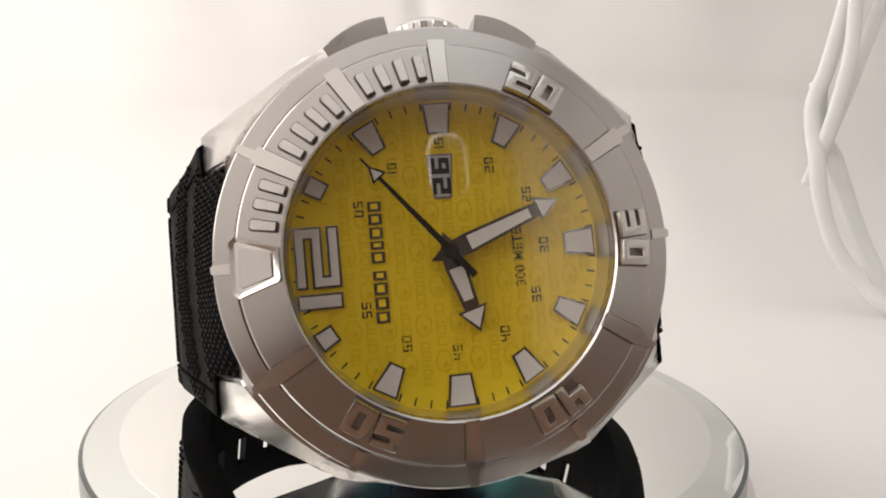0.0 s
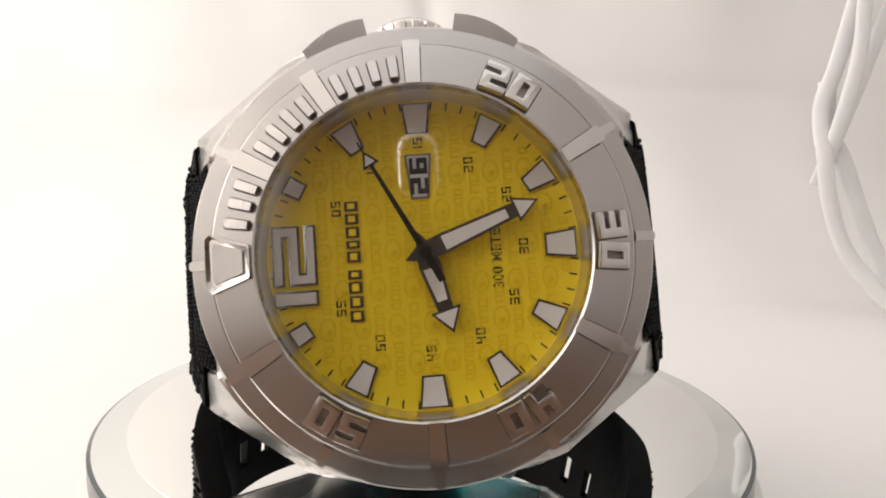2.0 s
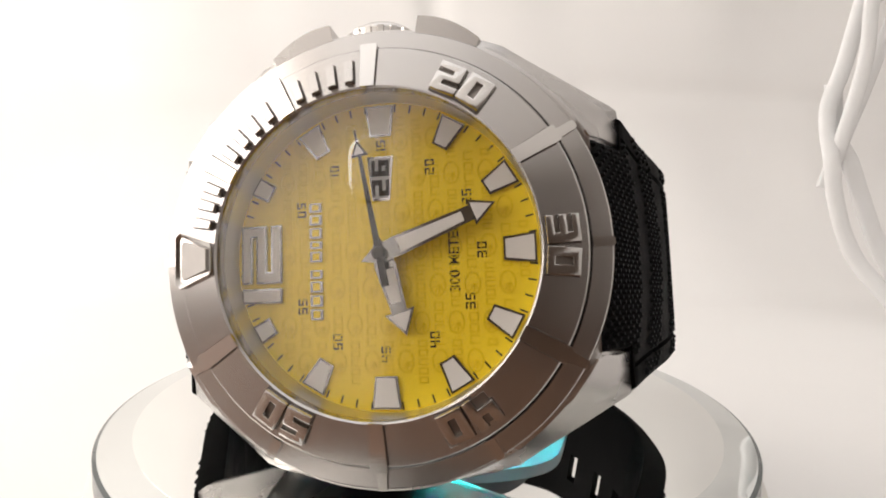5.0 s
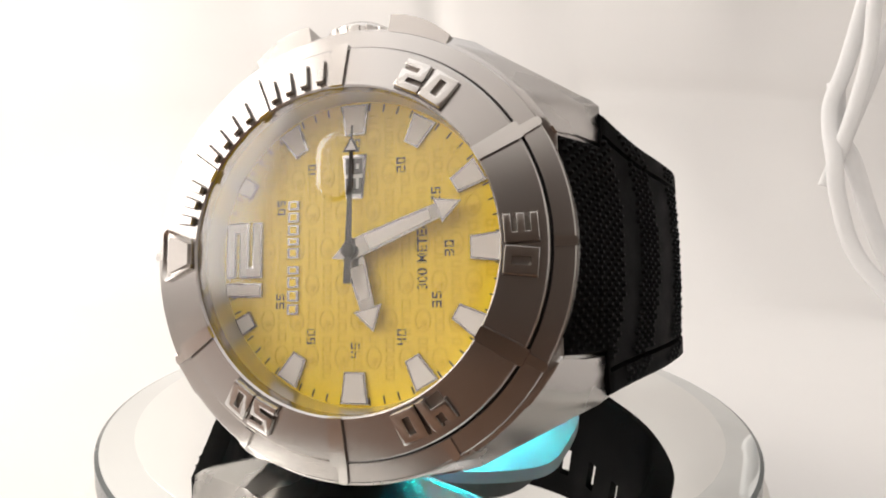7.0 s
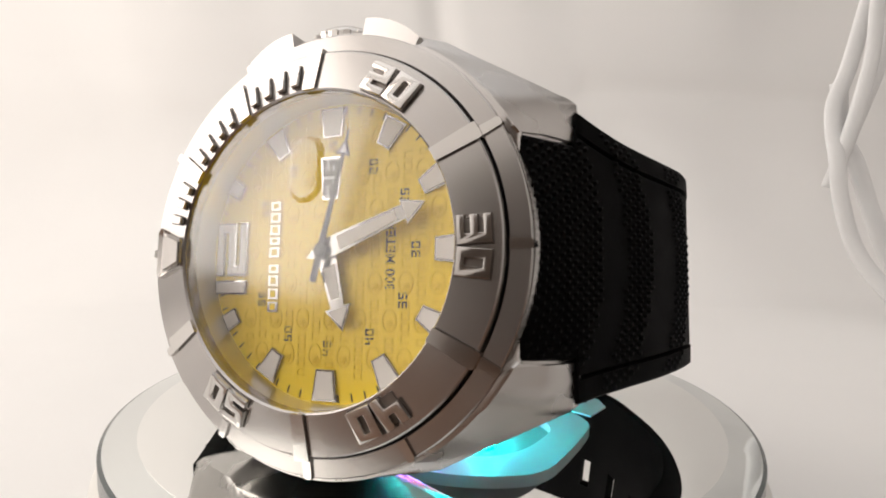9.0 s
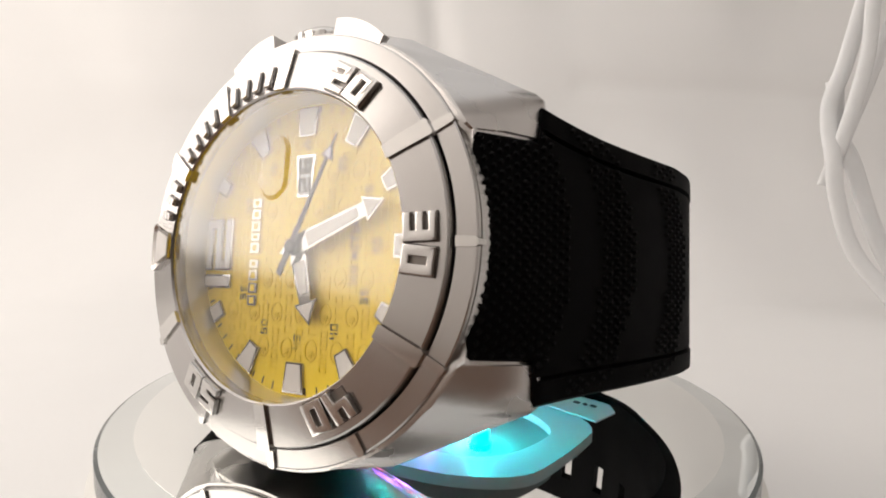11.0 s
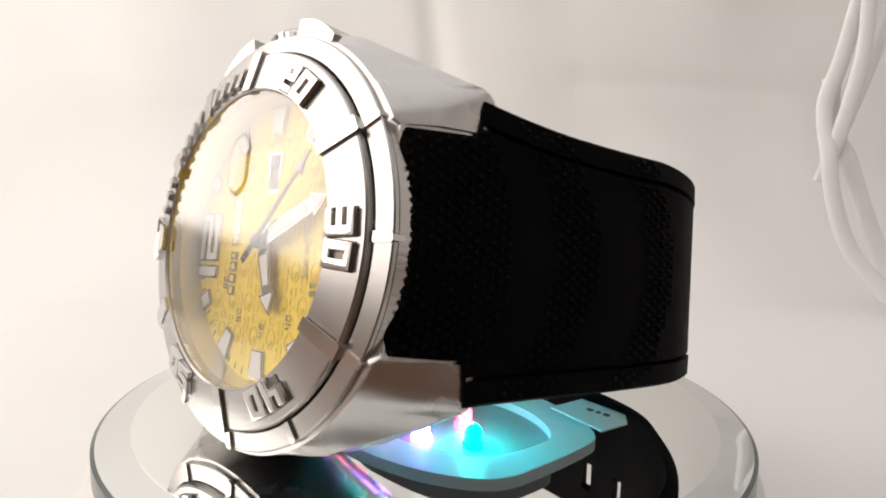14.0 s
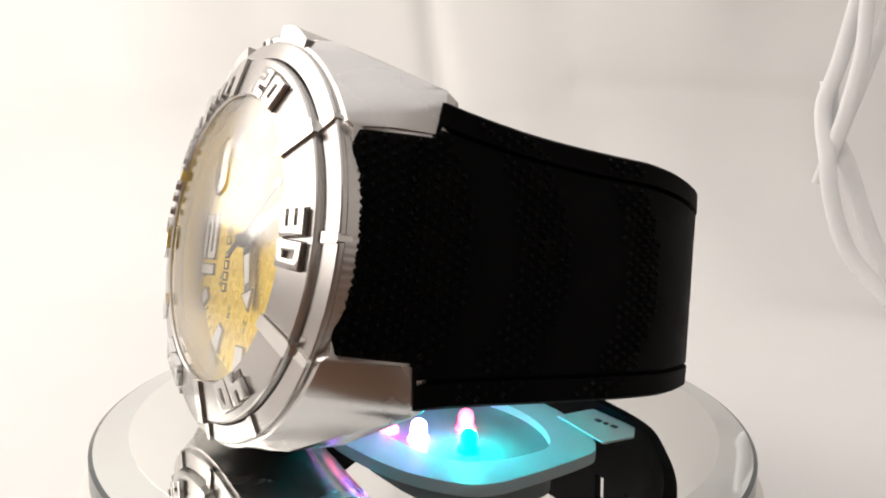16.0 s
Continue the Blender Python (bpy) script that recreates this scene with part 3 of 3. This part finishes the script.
def build_pointers():
    arrow_hand("hour_hand", -73.8, 0.75, 9.55, 2.6, 3.5, 2.0, 1.6)
    arrow_hand("minute_hand", 21.2, 1.3, 14.0, 2.7, 3.0, 1.9, 2.0)
    part("hand_hub", prism([ring_pt(0.95, 30 * i) for i in range(12)], -0.1, 1.4, 0.15), HAND_METAL, watch, "polished hub in the middle of the dial")
    sec = part("second_hand", prism([(-3.75, -0.42), (1.0, -0.36), (11.2, -0.2), (11.2, -1.0), (12.9, -0.12), (14.25, -0.1), (14.25, 0.1), (12.9, 0.12), (11.2, 1.0), (11.2, 0.2), (1.0, 0.36), (-3.75, 0.42)], 1.95, 2.15, 0.04), BLACK_HAND, watch, "thin black second hand with pale triangle")
    part("lume", prism([(11.42, -0.62), (12.6, 0), (11.42, 0.62)], 2.1, 2.2, 0.02), LUME, sec)
    part("boss", lathe([(0.01, 1.9), (0.01, 2.5), (0.6, 2.45), (0.8, 2.25), (0.8, 1.9)], 32), BLACK_HAND, sec)
    return sec


def build_crystal():
    """A thin dome; a capsule-shaped magnifier stands up from it over the date."""
    def top(x, y):
        r = math.hypot(x, y)
        z = 4.95 - 0.55 * (r / 17.7) ** 2
        d = math.hypot(x + 0.1, max(0.0, abs(y - 8.8) - 1.6)) - 2.15
        k = min(1.0, max(0.0, -d / 0.3))
        return z + 0.26 * k * k * (3 - 2 * k) + 0.1 * min(1.0, max(0.0, -d / 2.0))
    bm = bmesh.new()
    seg, rings = 320, 110
    up, low = [], []
    for j in range(rings + 1):
        r = max(17.72 * j / rings, 0.01)
        up.append([bm.verts.new((r * math.cos(2 * math.pi * i / seg), r * math.sin(2 * math.pi * i / seg), top(r * math.cos(2 * math.pi * i / seg), r * math.sin(2 * math.pi * i / seg)))) for i in range(seg)])
    for r in (0.01, 17.72):
        low.append([bm.verts.new((r * math.cos(2 * math.pi * i / seg), r * math.sin(2 * math.pi * i / seg), 3.7)) for i in range(seg)])
    for p, q in list(zip(up, up[1:])) + [(up[-1], low[1]), (low[1], low[0])]:
        for i in range(seg):
            j = (i + 1) % seg
            bm.faces.new((p[i], q[i], q[j], p[j]))
    bm.faces.new(up[0])
    bm.faces.new(low[0][::-1])
    c = part("crystal", bm, CRYSTAL, watch, "slightly domed clear crystal with a raised capsule magnifier over the date", angle=60)
    c.data.materials.append(CRYSTAL_UNDER)
    for f in c.data.polygons:
        if f.center.z < 3.9 * MM or f.normal.z < 0.2:
            f.material_index = 1
    c.visible_shadow = False


# ---- strap ----
PATH = [(24.7, 1.0), (25.9, -1.8), (28.2, -7.6), (31.5, -15.5), (35.0, -24.0), (37.6, -33.0), (38.0, -38.5), (36.8, -44.5), (34.0, -50.5), (29.5, -55.8), (23.5, -60.5), (13.0, -62.3), (0.0, -62.8)]


# slots cut through the strap's far part
SLOTS = (52.0, 58.0, 64.5, 71.5, 78.5)


def path_points(step, spread=0.0):
    """Even points along the strap's outer face, with the outward normal."""
    pts = [Vector((x + spread * min(1.0, max(0.0, (-z - 5) / 20)) * (1 if z > -56 else 0), z)) for x, z in PATH]
    fine = []
    for i in range(len(pts) - 1):
        p0, p1, p2, p3 = pts[max(i - 1, 0)], pts[i], pts[i + 1], pts[min(i + 2, len(pts) - 1)]
        for k in range(40):
            t = k / 40
            fine.append(0.5 * ((2 * p1) + (p2 - p0) * t + (2 * p0 - 5 * p1 + 4 * p2 - p3) * t * t + (3 * p1 - p0 - 3 * p2 + p3) * t ** 3))
    fine.append(pts[-1])
    out, acc, nxt = [], 0.0, 0.0
    for a, b in zip(fine, fine[1:]):
        d = (b - a).length
        while nxt <= acc + d:
            p = a + (b - a) * ((nxt - acc) / d)
            tan = (b - a).normalized()
            out.append((nxt, p, Vector((-tan.y, tan.x))))
            nxt += step
        acc += d
    return out


def half_width(s):
    if s < 8.3:
        return 11.75
    return 16.6 - 2.9 * min(1.0, (s - 8.3) / 38.0) ** 0.8


def upper_width(s):
    if s < 8.3:
        return half_width(s)
    return half_width(s) - 0.8 - 0.75 * math.sin(math.pi * min(1.0, (s - 8.3) / 27.0))


def arch(s, y):
    """The strap's start is hollowed to follow the case's ring."""
    return 0.0128 * y * y * max(0.0, 1 - s / 9.0)


def strap_surface(s, y, lift, pts):
    i = min(int(s / 0.5), len(pts) - 1)
    _, p, nrm = pts[i]
    q = p + nrm * lift
    return Vector((q.x - arch(s, y), y, q.y))


def build_strap(side):
    pts = path_points(0.5, 0.0 if side > 0 else 1.0)
    strap = part("strap", strap_body(pts, side), RUBBER, watch, "black rubber strap half with knit-like raised bands", angle=40)
    end = pts[-1][0]
    mirror = Matrix.Diagonal((side, 1, 1, 1))
    # textured bands: (start, end, bulge)
    bands = [(0.6, 11.2, 2.2), (16.0, 22.6, 2.6), (30.0, 36.0, 2.6)]
    for s0, s1, bulge in bands:
        bm = bmesh.new()
        pitch_s, pitch_y = 0.95, 1.15
        rows = int((s1 - s0 + 2 * bulge) / pitch_s) + 1
        for a in range(rows):
            s = s0 - bulge + a * pitch_s
            if s < 0.6:
                continue
            hw = half_width(s)
            up = upper_width(s)
            for b in range(-18, 19):
                y = (b + 0.5 * (a % 2)) * pitch_y
                shift = bulge * (1 - (y / 12.0) ** 2 * 1.6)
                lo, hi = s0 + (shift if s0 > 2 else 0), s1 + shift
                edge = up if y > 0 else hw
                inner = abs(y) < edge - 3.4 if s > 8.3 else abs(y) < edge - 0.5
                border = s > 12 and edge - 2.5 < abs(y) < edge - 0.85
                if not (inner or border) or not lo < s < hi:
                    continue
                c = strap_surface(s, y, 0.0, pts)
                f = strap_surface(s + 0.5, y, 0.0, pts)
                tan = (f - c).normalized() if (f - c).length > 0 else Vector((0, 0, -1))
                nrm = Vector((-tan.z, 0, tan.x))
                if nrm.x < 0 and s < 45:
                    nrm = -nrm
                hs, hy, h = 0.44, 0.5, 0.42
                base = [c + tan * hs, c + Vector((0, hy, 0)), c - tan * hs, c - Vector((0, hy, 0))]
                top = [c + (v - c) * 0.45 + nrm * h for v in base]
                base = [v - nrm * 0.15 for v in base]
                lo_v = [bm.verts.new(v) for v in base]
                hi_v = [bm.verts.new(v) for v in top]
                bm.faces.new(hi_v)
                for i in range(4):
                    j = (i + 1) % 4
                    bm.faces.new((lo_v[i], lo_v[j], hi_v[j], hi_v[i]))
        bm.transform(mirror)
        tagged(part("raised_band", bm, RUBBER_STUD, strap, "band of small raised diamond studs", smooth=False), kind="stuff")
    return strap


def strap_body(pts, side):
    """A thick band with a groove inside each edge and smooth raised waves."""
    bm = bmesh.new()
    prev, was_slot = None, False
    for k, (s, p, nrm) in enumerate(pts):
        hw = half_width(s)
        thick = 3.6 - 1.9 * min(1.0, max(0.0, (s - 38.0) / 12.0))
        if nrm.x < 0 and s < 45:
            nrm = -nrm
        prof = []
        g = 2.9
        wide = s > 8.3
        up = upper_width(s)
        slot = any(c - 1.1 < s < c + 1.1 for c in SLOTS)
        cols = [(-hw, -thick), (-hw, -0.5), (-hw + 0.35, -0.05), (-hw + g - 0.3, 0.0), (-hw + g - 0.15, -0.95 if wide else 0.0), (-hw + g + 0.15, -0.95 if wide else 0.0), (-hw + g + 0.3, 0.0), (-6, 0.0), (-3, 0.0), (0, 0.0), (1.5, 0.0), (7.6, 0.0), (up - g - 0.3, 0.0), (up - g - 0.15, -0.95 if wide else 0.0), (up - g + 0.15, -0.95 if wide else 0.0), (up - g + 0.3, 0.0), (up - 0.35, -0.05), (up, -0.5), (up, -thick)]
        rim = 0.12 * min(1.0, max(0.0, (s - 9.0) / 14.0))
        cols = [(y, d + rim if i in (1, 2, 3, 15, 16, 17) else d) for i, (y, d) in enumerate(cols)]
        for y, d in cols:
            q = p + nrm * d
            prof.append(bm.verts.new(((q.x - arch(s, y)) * side, y, q.y)))
        for y in (7.6, 1.5):
            q = p - nrm * thick
            prof.append(bm.verts.new(((q.x - arch(s, y)) * side, y, q.y)))
        n = len(prof)
        if prev:
            for i in range(n):
                j = (i + 1) % n
                if slot and was_slot and i in (10, n - 2):
                    continue
                bm.faces.new((prev[i], prev[j], prof[j], prof[i]))
            if slot and was_slot:
                bm.faces.new((prev[10], prof[10], prof[n - 1], prev[n - 1]))
                bm.faces.new((prev[11], prev[n - 2], prof[n - 2], prof[11]))
            elif slot or was_slot:
                ring = prof if slot else prev
                bm.faces.new((ring[10], ring[11], ring[n - 2], ring[n - 1]))
        else:
            bm.faces.new(prof)
        prev, was_slot = prof, slot
    bm.faces.new(prev[::-1])
    return bm


build_case()
build_bezel()
build_dial()
second_hand = build_pointers()
build_crystal()
build_strap(1)
build_strap(-1)


# ---- light unit inside the strap loop ----
def rounded(poly, times=2):
    """Cut the corners of a closed outline."""
    for _ in range(times):
        out = []
        for (ax, ay), (bx, by) in zip(poly, poly[1:] + poly[:1]):
            out += [(0.75 * ax + 0.25 * bx, 0.75 * ay + 0.25 * by), (0.25 * ax + 0.75 * bx, 0.25 * ay + 0.75 * by)]
        poly = out
    return poly


def build_light_unit():
    unit = tagged(new("light_unit"), "milky plastic holder with small coloured lamps pointing down at the mirror", "lamp")
    zb = 5.2
    outer = [(-5, -15.5), (8, -14.0), (16, -10.5), (21, -6), (22.2, 2), (23, 10), (23, 17), (13, 23), (0, 25), (-14, 22), (-20, 10), (-20, -6), (-14, -13.5)]
    inner = [(-4, -7.5), (6, -7.0), (12, -4.5), (15.5, 0), (17, 6), (17.5, 12), (10, 17.5), (0, 19), (-10, 16), (-14, 8), (-14, -2), (-10, -6.5), (-7, -7.3)]
    outer, inner = rounded(outer), rounded(inner)
    bm = bmesh.new()
    a = [[bm.verts.new((x, y, z)) for x, y in poly] for poly, z in ((outer, zb), (inner, zb + 0.4), (inner, zb + 1.8), (outer, zb + 1.8))]
    n = len(outer)
    for i in range(n):
        j = (i + 1) % n
        for p, q in ((0, 1), (1, 2), (2, 3), (3, 0)):
            bm.faces.new((a[p][i], a[p][j], a[q][j], a[q][i]))
    part("holder", bevelled(bm, 0.3), PAPER, unit, "milky plastic plate with an opening")
    part("cup", prism([(x * 1.02, y * 1.02) for x, y in inner], zb + 1.82, zb + 8.0), GREY_CUP, unit, "grey plastic housing", smooth=False)
    for (x, y), col, power in (((1.0, -2.5), (0.42, 0.16, 1.0), 60.0), ((8.6, 1.6), (0.0, 0.80, 0.80), 250.0), ((2.2, 6.8), (1.0, 0.06, 0.12), 10.0), ((-4.8, -4.4), (1.0, 0.15, 0.22), 10.0)):
        prof = [(0.01, zb + 1.82), (1.7, zb + 1.82), (1.7, zb + 1.2), (1.35, zb + 1.1), (1.35, zb - 0.6)] + [(1.35 * math.cos(radians(15 * i)), zb - 0.6 - 1.35 * math.sin(radians(15 * i))) for i in range(1, 6)] + [(0.01, zb - 1.95)]
        bm = lathe(prof, 24)
        turned(bm, 0, x, y, 0)
        part("led", bm, glowing("led_glow", col, power), unit, "small glowing coloured lamp")
    return unit


light_unit = build_light_unit()


def build_tag():
    tag = tagged(new("paper_tag"), "small white paper tag tucked inside the strap with unreadable dark print", "tag")
    part("card", bevelled(prism([(11, 20.5), (22.5, 17.8), (24.0, 24), (21, 29), (13, 30)], 4.6, 4.9), 0.05), CARD, tag, "white paper card")
    for x, w in ((16.0, 1.2), (17.8, 0.8), (19.2, 1.2)):
        part("print_bar", prism([(x, 24.2), (x + w, 24.0), (x + w, 25.0), (x, 25.2)], 4.5, 4.598), INK, tag, smooth=False)
    return tag


paper_tag = build_tag()


cable("cable", [(212, 178, 330), (199, 176, 140), (194, 174, 118.7), (192, 172, 94.6), (186.5, 171, 70), (181.5, 172, 50), (179.5, 176, 36)], 3.6)
cable("cable", [(196, 180, 130), (187, 179, 92), (180, 177, 74), (178.2, 174, 62), (178.6, 170, 48), (180.7, 169, 31.6), (188.5, 169, 10), (199, 166, -6), (214, 160, -19.4), (250, 150, -19.8)], 4.0)
cable("cable", [(246, 182, 220), (212, 181, 122), (204, 179, 102), (197, 178, 82), (190, 178, 62), (185, 179, 45)], 3.4)
cable("cable", [(186, 184, 84), (188, 183, 62), (193.4, 179, 47), (203, 178, 22), (212, 176, 1.5), (223, 166, -19.2), (270, 140, -19.9)], 4.4)


# ---- movement ----
def theta(t):
    return 5.605 - 3.2742 * t - 0.02801 * t * t + 0.000546 * t ** 3


def motions():
    times = [i * 0.5 for i in range(33)]
    walk(turntable, [(t, pose(0, 0, 0, 0, 0.75, 0) @ pose(0, 0, 0, 0, 0, theta(t))) for t in times])
    walk(watch, [(t, pose(0, 0, 0, 0, 0, theta(t)) @ WATCH) for t in times])
    walk(paper_tag, [(t, pose(0, 0, 0, 0, 0, theta(t))) for t in times])
    walk(light_unit, [(t, pose(0, 0, 0, 0, 0, theta(t))) for t in times])
    rows = [(0.0, pose(0, 0, DIAL_DROP * MM, 0, 0, 130.0))]
    for k in range(16):
        rows.append((0.37 + k, pose(0, 0, DIAL_DROP * MM, 0, 0, 130.0 - 6 * k)))
        rows.append((0.43 + k, pose(0, 0, DIAL_DROP * MM, 0, 0, 124.0 - 6 * k)))
    rows.append((16.0, pose(0, 0, DIAL_DROP * MM, 0, 0, 130.0 - 6 * 16)))
    walk(second_hand, rows)


motions()
